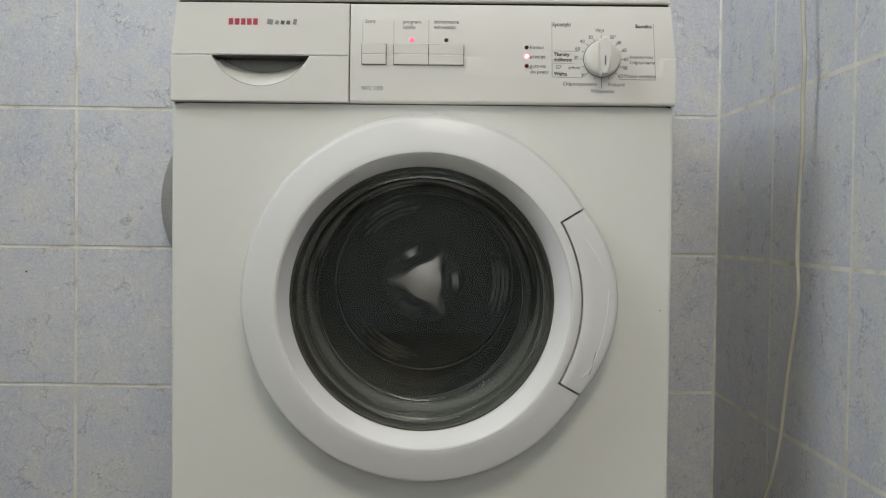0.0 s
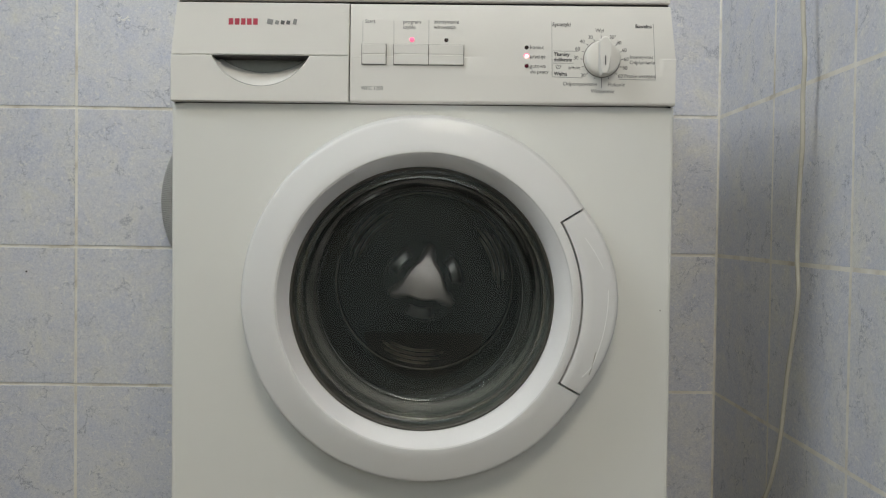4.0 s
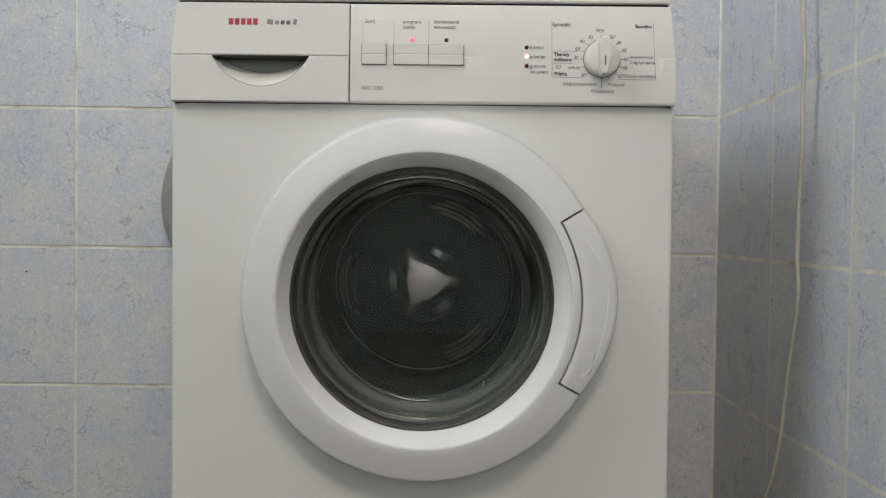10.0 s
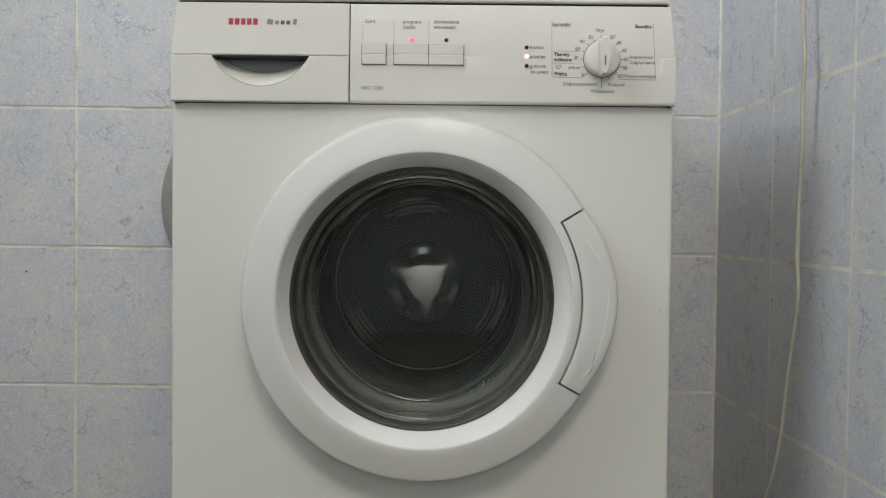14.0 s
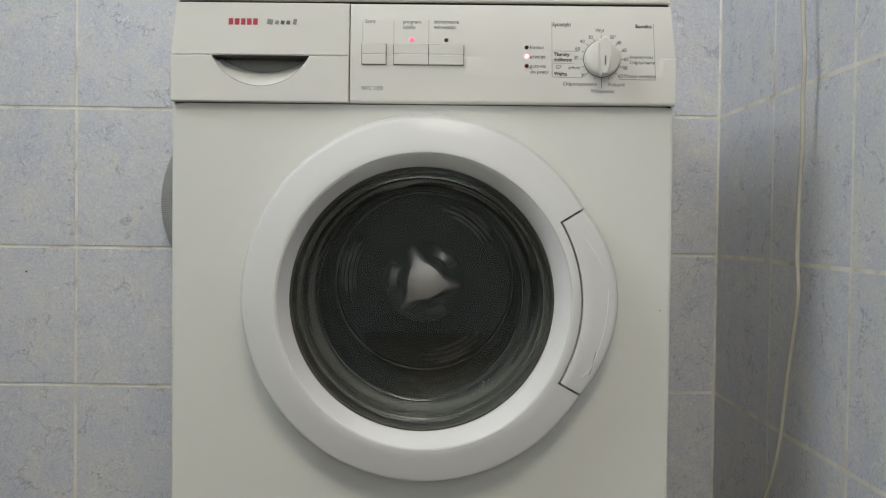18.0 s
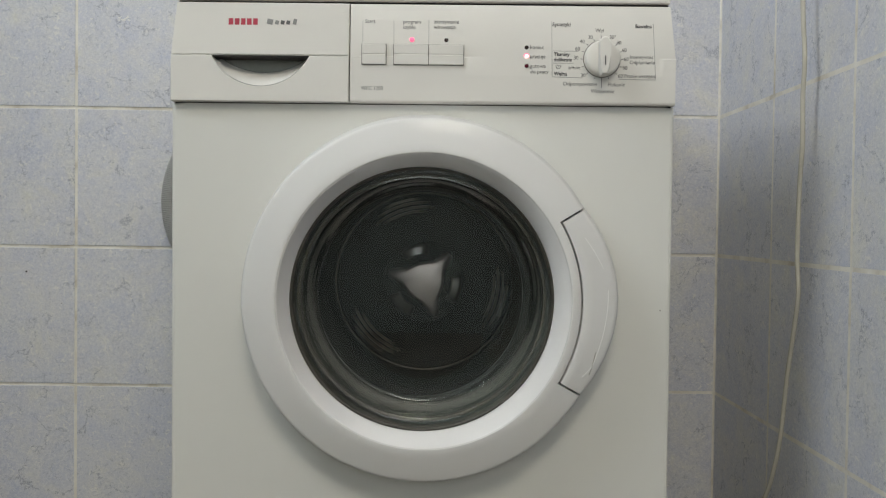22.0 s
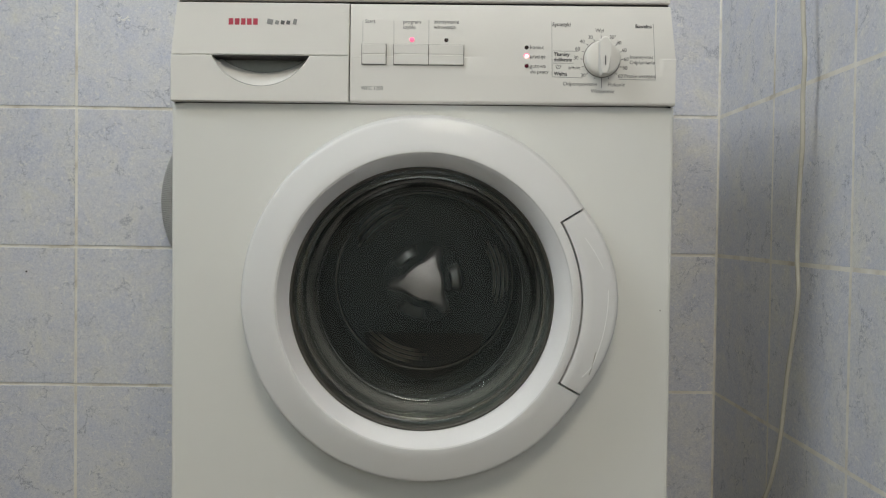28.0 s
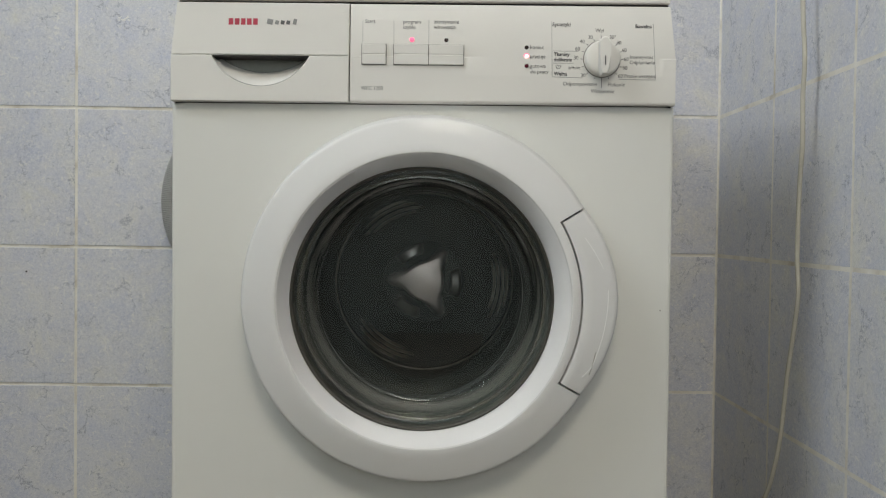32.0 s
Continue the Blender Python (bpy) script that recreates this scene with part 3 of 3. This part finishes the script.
# the glass sits a little off the middle of the door
OFF = -0.003
bm = spin([(0.1714, -0.0445), (0.1706, -0.0440), (0.1582, -0.0125), (0.1578, -0.0115), (0.1578, -0.0020), (0.1640, -0.0020), (0.1710, -0.0425)], 150)
for v in bm.verts:
    v.co.x += OFF * min(1.0, (v.co.y + 0.0445) / 0.032)
part("bezel", bm, BEVEL_GREY, door, "pearl grey bevelled inner rim")
part("seal_ring", spin([(0.1580, -0.0135), (0.1562, -0.0140), (0.1549, -0.0130), (0.1549, 0.010), (0.1580, 0.010)], 128), SEAL_DARK, door, "dark rubber ring round the glass", at=pose(OFF, 0, 0))
part("seal_lip", spin([(0.1512, 0.004), (0.1500, 0.0035), (0.1488, 0.004), (0.1488, 0.012), (0.1512, 0.012)], 128), SEAL_DARK, door, at=pose(OFF, 0, 0))
# glass bowl: flange with two steps, wall leaning inwards, flat floor
out_side = [(0.1558, -0.0060), (0.1503, -0.0066), (0.1498, -0.0065), (0.1449, -0.0057), (0.1443, -0.0050), (0.1440, -0.0040), (0.1428, 0.002), (0.1415, 0.0095), (0.1392, 0.0295), (0.1372, 0.0490), (0.1366, 0.0530), (0.1360, 0.0543),
            (0.1348, 0.0551), (0.1330, 0.0554), (0.0900, 0.0554), (0.045, 0.0554), (0.0005, 0.0554)]
in_side = [(0.0005, 0.0574), (0.045, 0.0574), (0.0900, 0.0574), (0.1335, 0.0574), (0.1358, 0.0570), (0.1374, 0.0558), (0.1382, 0.0538), (0.1388, 0.0490), (0.1408, 0.0302), (0.1431, 0.0102), (0.1445, 0.0026), (0.1460, -0.0018), (0.1558, -0.0025)]
bowl = part("glass_bowl", spin(out_side + in_side, 128), GLASS, door, "clear glass porthole bowl", at=pose(OFF * 0.7, 0, 0), smooth=60)
bowl.visible_shadow = False
# scratches and a crack along the handle's outer edge
def on_handle(deg, r):
    a = radians(deg)
    return r * math.cos(a), r * math.sin(a)


def handle_y(r):
    pts = [(0.186, -0.0441), (0.195, -0.0414), (0.2070, -0.0380), (0.2095, -0.0370), (0.2120, -0.0353), (0.2138, -0.0325), (0.22, -0.026)]
    for (ra, ya), (rb, yb) in zip(pts, pts[1:]):
        if r <= rb:
            return ya + (yb - ya) * (r - ra) / (rb - ra)
    return -0.026


def scratch(a0, r0, a1, r1, w, m):
    path = []
    for k in range(15):
        t = k / 14
        a = a0 + (a1 - a0) * t
        r = r0 + (r1 - r0) * t
        base = r
        for _ in range(6):
            base = r - bulge(radians(a), base)
        x, z = on_handle(a, r)
        path.append(Vector((x, handle_y(base) - w * 0.1, z)))
    part("scratch", tube(path, w, 5), m, door)


scratch(22, 0.2015, 11, 0.2125, 0.00035, SCRATCH)
scratch(4, 0.2155, -21, 0.2105, 0.00045, SCRATCH)
scratch(-16, 0.2090, -23.5, 0.2115, 0.0004, GRIME)
scratch(-21, 0.2105, -25, 0.2050, 0.0006, SCRATCH)

# rubber bellows between the case and the drum
part("door_gasket", spin([(0.1665, 0.013), (0.1600, 0.010), (0.1572, 0.0115), (0.1555, 0.016), (0.1540, 0.021), (0.1515, 0.029), (0.1483, 0.039), (0.1443, 0.051), (0.1413, 0.060), (0.1394, 0.0650), (0.1390, 0.068), (0.141, 0.070), (0.147, 0.071), (0.1665, 0.071)], 128),
     RUBBER, machine, "grey rubber door gasket", at=pose(DX - 0.002, 0, DZ))
# tub in near black: the dark behind the gasket is put into its colour
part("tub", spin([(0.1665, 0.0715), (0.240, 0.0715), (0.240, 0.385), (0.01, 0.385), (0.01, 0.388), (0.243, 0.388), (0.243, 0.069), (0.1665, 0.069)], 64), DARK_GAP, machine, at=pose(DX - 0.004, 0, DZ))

# ---- drum, turning on its axis; its own origin is the middle of its back ----
AX, AY, AZ = -0.0040, 0.335, 0.4660
back = [(0.0005, 0.0), (0.0615, 0.0), (0.0635, -0.0012), (0.066, -0.0014), (0.0690, 0.0002), (0.085, 0.004), (0.120, 0.006), (0.1375, 0.004), (0.1395, -0.0005), (0.1425, -0.0010), (0.1450, 0.003), (0.170, 0.006), (0.215, 0.006), (0.226, -0.004),
        (0.228, -0.02), (0.228, -0.245), (0.222, -0.256), (0.160, -0.258)]
# drum and lifters carry the dark of the inside in their colour
drum = part("drum", spin(back, 120, closed=False), STEEL, machine, "steel drum turning on its axis, its dark reflections put into the colour", at=pose(AX, AY, AZ), smooth=40)
part("drum_rim", spin([(0.161, -0.2585), (0.150, -0.2590), (0.138, -0.2600), (0.1345, -0.2565), (0.1345, -0.250), (0.139, -0.2475), (0.150, -0.2490), (0.161, -0.2560)], 120), RIM_STEEL, drum)
# pressed ring near the edge of the drum's back, and curved ribs between the arms of its cap
part("back_ring", spin([(0.1388, 0.0030), (0.1398, -0.0022), (0.1410, -0.0026), (0.1420, -0.0020), (0.1430, 0.0030)], 120), RING, drum, smooth=70)
for deg in (60, 180, 300):
    for r, span in ((0.1120, 15), (0.1185, 21), (0.1255, 17), (0.1315, 10)):
        part("back_rib", spin([(r - 0.0024, 0.0062), (r - 0.0014, 0.0040), (r + 0.0008, 0.0004), (r + 0.0016, -0.0004), (r + 0.0022, 0.0010), (r + 0.0026, 0.0062)], 16, -deg - span, -deg + span), RIB, drum, smooth=70)
# three-cornered cap in the middle of the drum's back
bm = bmesh.new()
N = 180
rings = []


def star(a, s):
    """Outline of the cap: s 0 at the flat middle, 1 at the foot."""
    k = (math.cos(3 * a) + 1) / 2
    side = ((a + math.pi / 3) % (2 * math.pi / 3)) - math.pi / 3      # from the nearest arm
    edge = 1 / math.cos(math.pi / 3 - abs(side))
    body = 0.60 * 0.0220 * edge + 0.40 * 0.0330
    return body * (1 - s) + s * (body + 0.0045 + 0.0170 * k ** 7)


for s, h in ((0.0, -0.0135), (0.2, -0.0127), (0.5, -0.0105), (0.8, -0.0065), (1.0, 0.0005)):
    rings.append([bm.verts.new((star(2 * math.pi * i / N, s) * math.cos(2 * math.pi * i / N), h + 0.13 * max(0.0, star(2 * math.pi * i / N, s) - 0.021) * (1 - s), star(2 * math.pi * i / N, s) * math.sin(2 * math.pi * i / N))) for i in range(N)])
for p, q in zip(rings, rings[1:]):
    for i in range(N):
        bm.faces.new((p[i], p[(i + 1) % N], q[(i + 1) % N], q[i]))
hub = bm.verts.new((0, -0.0145, 0))
rim = [bm.verts.new((0.0140 * math.cos(2 * math.pi * i / N), -0.0141, 0.0140 * math.sin(2 * math.pi * i / N))) for i in range(N)]
for i in range(N):
    bm.faces.new((hub, rim[(i + 1) % N], rim[i]))
    bm.faces.new((rim[i], rim[(i + 1) % N], rings[0][(i + 1) % N], rings[0][i]))
part("star_cap", bm, HUB, drum, "pale three-cornered metal cap", smooth=20)
# raised pads between the arms, leaning outwards
for deg, rise in ((60, 0.0085), (180, 0.0080), (300, 0.0080)):
    bm = bmesh.new()
    grid = []
    for i in range(13):
        a = radians(deg - 21 + 42 * i / 12)
        e = math.sin(math.pi * i / 12)
        grid.append([bm.verts.new(((0.0425 + 0.0175 * v) * math.cos(a), 0.0 - e ** 0.5 * min(1.0, v / 0.1, (1 - v) / 0.1) * (rise - 0.0034 * v), (0.0425 + 0.0175 * v) * math.sin(a))) for v in (0, 0.1, 0.35, 0.65, 0.9, 1.0)])
    for p, q in zip(grid, grid[1:]):
        for j in range(5):
            bm.faces.new((p[j], p[j + 1], q[j + 1], q[j]))
    part("raised_pad", bm, PAD, drum, smooth=80)
for k in range(3):
    bm = bmesh.new()
    grid = []
    for i in range(9):
        u = i / 8
        y = -0.02 - 0.21 * u
        grid.append([bm.verts.new(((0.229 - 0.05 * math.exp(-(v / 0.35) ** 2) * (0.6 + 0.4 * u)) * math.cos(v * 0.28), y, (0.229 - 0.05 * math.exp(-(v / 0.35) ** 2) * (0.6 + 0.4 * u)) * math.sin(v * 0.28))) for v in (-1, -0.6, -0.35, -0.15, 0, 0.15, 0.35, 0.6, 1)])
    for p, q in zip(grid, grid[1:]):
        for j in range(8):
            bm.faces.new((p[j], p[j + 1], q[j + 1], q[j]))
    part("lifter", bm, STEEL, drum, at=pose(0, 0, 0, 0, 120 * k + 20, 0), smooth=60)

# ---- wet laundry pressed against the drum's wall, turning with it ----
laundry = []
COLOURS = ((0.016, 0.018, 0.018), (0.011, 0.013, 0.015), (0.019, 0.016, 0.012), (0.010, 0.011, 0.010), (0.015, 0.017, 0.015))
KINDS = ("grey", "navy blue", "brown", "charcoal", "grey-green")
THICK = (0.070, 0.056, 0.076, 0.060, 0.066)
rng = random.Random(5)
for g in range(5):
    a0 = 72 * g
    bm = bmesh.new()
    cols = []
    NA, NU = 60, 90
    for i in range(NA + 1):
        u = i / NA
        a = radians(a0 - 6 + 84 * u)
        edge = min(1.0, min(u, 1 - u) / 0.12) ** 0.5
        col = []
        for j in range(NU + 1):
            v = j / NU
            y = -0.012 - 0.225 * v
            hump = min(1.0, v / 0.05, (1 - v) / 0.04)
            p = Vector((a * 5.0, v * 9.0, g * 7.3))
            fold = noise.noise(p) * 0.020 + noise.noise(p * 2.7) * 0.010 + noise.noise(p * 6.0) * 0.005
            r = 0.226 - edge * hump * (THICK[g] - 0.012 * v + 0.7 * fold + 0.010 * math.sin(v * 40 + a * 1.2 + 2 * g) + 0.0045 * math.sin(v * 88 + a * 2))
            r = min(0.2265, r)
            col.append(bm.verts.new((r * math.cos(a), y + 0.006 * noise.noise(p * 3.1), r * math.sin(a))))
        cols.append(col)
    for p, q in zip(cols, cols[1:]):
        for j in range(NU):
            bm.faces.new((p[j], p[j + 1], q[j + 1], q[j]))
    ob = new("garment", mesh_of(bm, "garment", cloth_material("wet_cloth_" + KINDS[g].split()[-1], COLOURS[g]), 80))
    ob.matrix_basis = pose(AX, AY, AZ)
    tagged(ob, "wet %s garment pressed to the drum's wall" % KINDS[g], "laundry", "laundry in the drum")
    laundry.append(ob)

# ---- hose behind the machine, cable on the side wall ----
pts = [Vector((-0.24, 0.415, 0.70))] + [Vector((-0.284 + 0.168 * math.cos(radians(d)), 0.457, 0.592 + 0.168 * math.sin(radians(d)))) for d in range(100, 261, 4)] + [Vector((-0.22, 0.457, 0.40)), Vector((-0.18, 0.46, 0.2)), Vector((-0.18, 0.46, 0.016))]
path = smooth_path(pts, 24)
hose = new("drain_hose", mesh_of(tube(path, lambda s: 0.0140 + 0.0007 * math.sin(2 * math.pi * s / 0.0031), 20), "drain_hose", HOSE, 70))
tagged(hose, "grey ribbed drain hose looped behind the machine", "hose")

CABLE_PATH = [(0.499, 0.120, 2.3), (0.499, 0.116, 1.5), (0.500, 0.111, 1.0), (0.499, 0.110, 0.859), (0.499, 0.1005, 0.783), (0.500, 0.106, 0.730), (0.500, 0.104, 0.671), (0.501, 0.113, 0.612), (0.502, 0.1185, 0.522), (0.503, 0.1145, 0.469),
              (0.503, 0.1275, 0.415), (0.503, 0.148, 0.343), (0.502, 0.159, 0.276), (0.499, 0.171, 0.224), (0.495, 0.199, 0.165), (0.48, 0.25, 0.09), (0.44, 0.33, 0.02), (0.36, 0.40, 0.012), (0.2, 0.43, 0.012)]
cable = new("power_cable", mesh_of(tube(smooth_path(CABLE_PATH, 10), 0.0031, 14), "power_cable", CABLE, 70))
tagged(cable, "cream power cable hanging down the tiled wall", "cable")

# ---- wall tiles ----
tile_meshes = {}


def tile_piece(w, h):
    key = (round(w, 3), round(h, 3))
    if key not in tile_meshes:
        bm = plate([(0, 0), (w, 0), (w, h), (0, h)], -0.0017, 0.004, 0.0009, seg=2)
        tile_meshes[key] = mesh_of(bm, "tile", TILE, 38)
    return tile_meshes[key]


def lay(wall, turn, x_lines, z_lines, sink=0.0):
    for xa, xb in zip(x_lines, x_lines[1:]):
        for za, zb in zip(z_lines, z_lines[1:]):
            ob = new("tile", tile_piece(xb - xa - TJ, zb - za - TJ))
            ob.parent = wall
            ob.matrix_basis = turn @ Matrix.Translation((xa + TJ / 2, sink + rng.uniform(-0.0002, 0.0002), za + TJ / 2))


Z_LINES = [ROW0 + ROW * k for k in range(10)] + [TOP]
first = -0.6353 - CX
lay(wall_back, Matrix(), [first + TP * k for k in range(-2, 5)] + [0.0], Z_LINES)
lay(wall_right, Matrix.Rotation(radians(-90), 4, "Z"), [TP * k for k in range(0, 16)], Z_LINES, 0.0015)

# bead of grout in the corner
bead = [(0.0, 0.0), (0.0, -0.0050), (-0.0016, -0.0034), (-0.0034, -0.0016), (-0.0050, 0.0)]
bm = bmesh.new()
low = [bm.verts.new((x, y, 0.0)) for x, y in bead]
top = [bm.verts.new((x, y, TOP)) for x, y in bead]
for i in range(5):
    bm.faces.new((low[i], low[(i + 1) % 5], top[(i + 1) % 5], top[i]))
part("corner_grout", bm, GROUT, wall_right, at=Matrix())

# chipped filler on one tile, small marks
bm = bmesh.new()
for dx, dz, sx, sz, turn in ((-0.0085, 0.0020, 0.0040, 0.0014, -25), (-0.0030, -0.0020, 0.0050, 0.0018, 10), (0.0028, 0.0006, 0.0046, 0.0016, -30), (0.0080, -0.0026, 0.0030, 0.0013, 20), (0.0062, 0.0034, 0.0034, 0.0012, 40), (-0.0105, -0.0030, 0.0022, 0.0012, 0)):
    made = bmesh.ops.create_icosphere(bm, subdivisions=2, radius=1.0)["verts"]
    for v in made:
        c = v.co * (1 + 0.35 * noise.noise(v.co * 2.3 + Vector((dx * 900, 0, dz * 900))))
        v.co = Matrix.Rotation(radians(turn), 3, "Y") @ Vector((c.x * sx, c.y * 0.0011, c.z * sz)) + Vector((dx, 0, dz))
part("filler_blob", bm, PLASTER, wall_back, "dried white filler", at=pose(-0.550 - CX, -0.0016, 0.914))
for x, z, r in ((-0.723, 0.461, 0.0017), (-0.66, 0.405, 0.0008)):
    part("dark_chip", disc(r, -0.0035, -0.002, 10, x - CX, z), DARK_GAP, wall_back)
part("paint_speck", disc(0.0007, -0.0004, 0.001, 10, 0.2893, 0.455), GRIME, machine)


# ---- motion ----
# seconds, and degrees by which the drum's turn runs ahead of an even 600 degrees a second
AHEAD = [(0, 59), (0.6, 63), (1.2, 66), (1.8, 69), (2.4, 73), (3.0, 73), (3.5, 78), (5.5, 88), (6.0, 93), (6.6, 96), (7.2, 101), (7.8, 105), (8.4, 112), (9.0, 115), (9.6, 119), (10.2, 125), (10.8, 131), (11.4, 136), (12.0, 141),
         (12.6, 146), (13.2, 148), (13.8, 153), (14.4, 161), (14.9, 150), (15.5, 55), (16.0, -78), (16.5, -245), (16.7, -330), (16.9, -407), (17.1, -468), (17.3, -519), (17.5, -558), (17.7, -588), (17.9, -604), (18.2, -615), (18.6, -626),
         (19.0, -640), (19.2, -651), (19.4, -680), (19.6, -690), (20.0, -705), (20.6, -729), (21.0, -747), (21.6, -774), (22.2, -801), (22.8, -812), (23.4, -835), (24.0, -867), (24.6, -891), (25.2, -909), (25.5, -924), (26.5, -968),
         (27.6, -1003), (28.2, -1015), (28.8, -1014), (29.4, -1011), (30.0, -1003), (30.6, -985), (31.2, -961), (31.8, -919), (32.0, -903)]


def drum_angle(t):
    ts, ds = zip(*AHEAD)
    i = max(0, min(len(ts) - 2, sum(1 for q in ts if q <= t) - 1))
    n = len(ts)

    def slope(k):
        a, b = max(0, k - 1), min(n - 1, k + 1)
        return (ds[b] - ds[a]) / (ts[b] - ts[a])
    h = ts[i + 1] - ts[i]
    u = (t - ts[i]) / h
    d = (2 * u ** 3 - 3 * u * u + 1) * ds[i] + (u ** 3 - 2 * u * u + u) * h * slope(i) + (-2 * u ** 3 + 3 * u * u) * ds[i + 1] + (u ** 3 - u * u) * h * slope(i + 1)
    return 600.0 * t + d


def motions():
    rows = [(k / 15, pose(AX, AY, AZ, 0, -drum_angle(k / 15), 0)) for k in range(0, 481)]
    walk(drum, rows)
    for ob in laundry:
        walk(ob, rows)


motions()
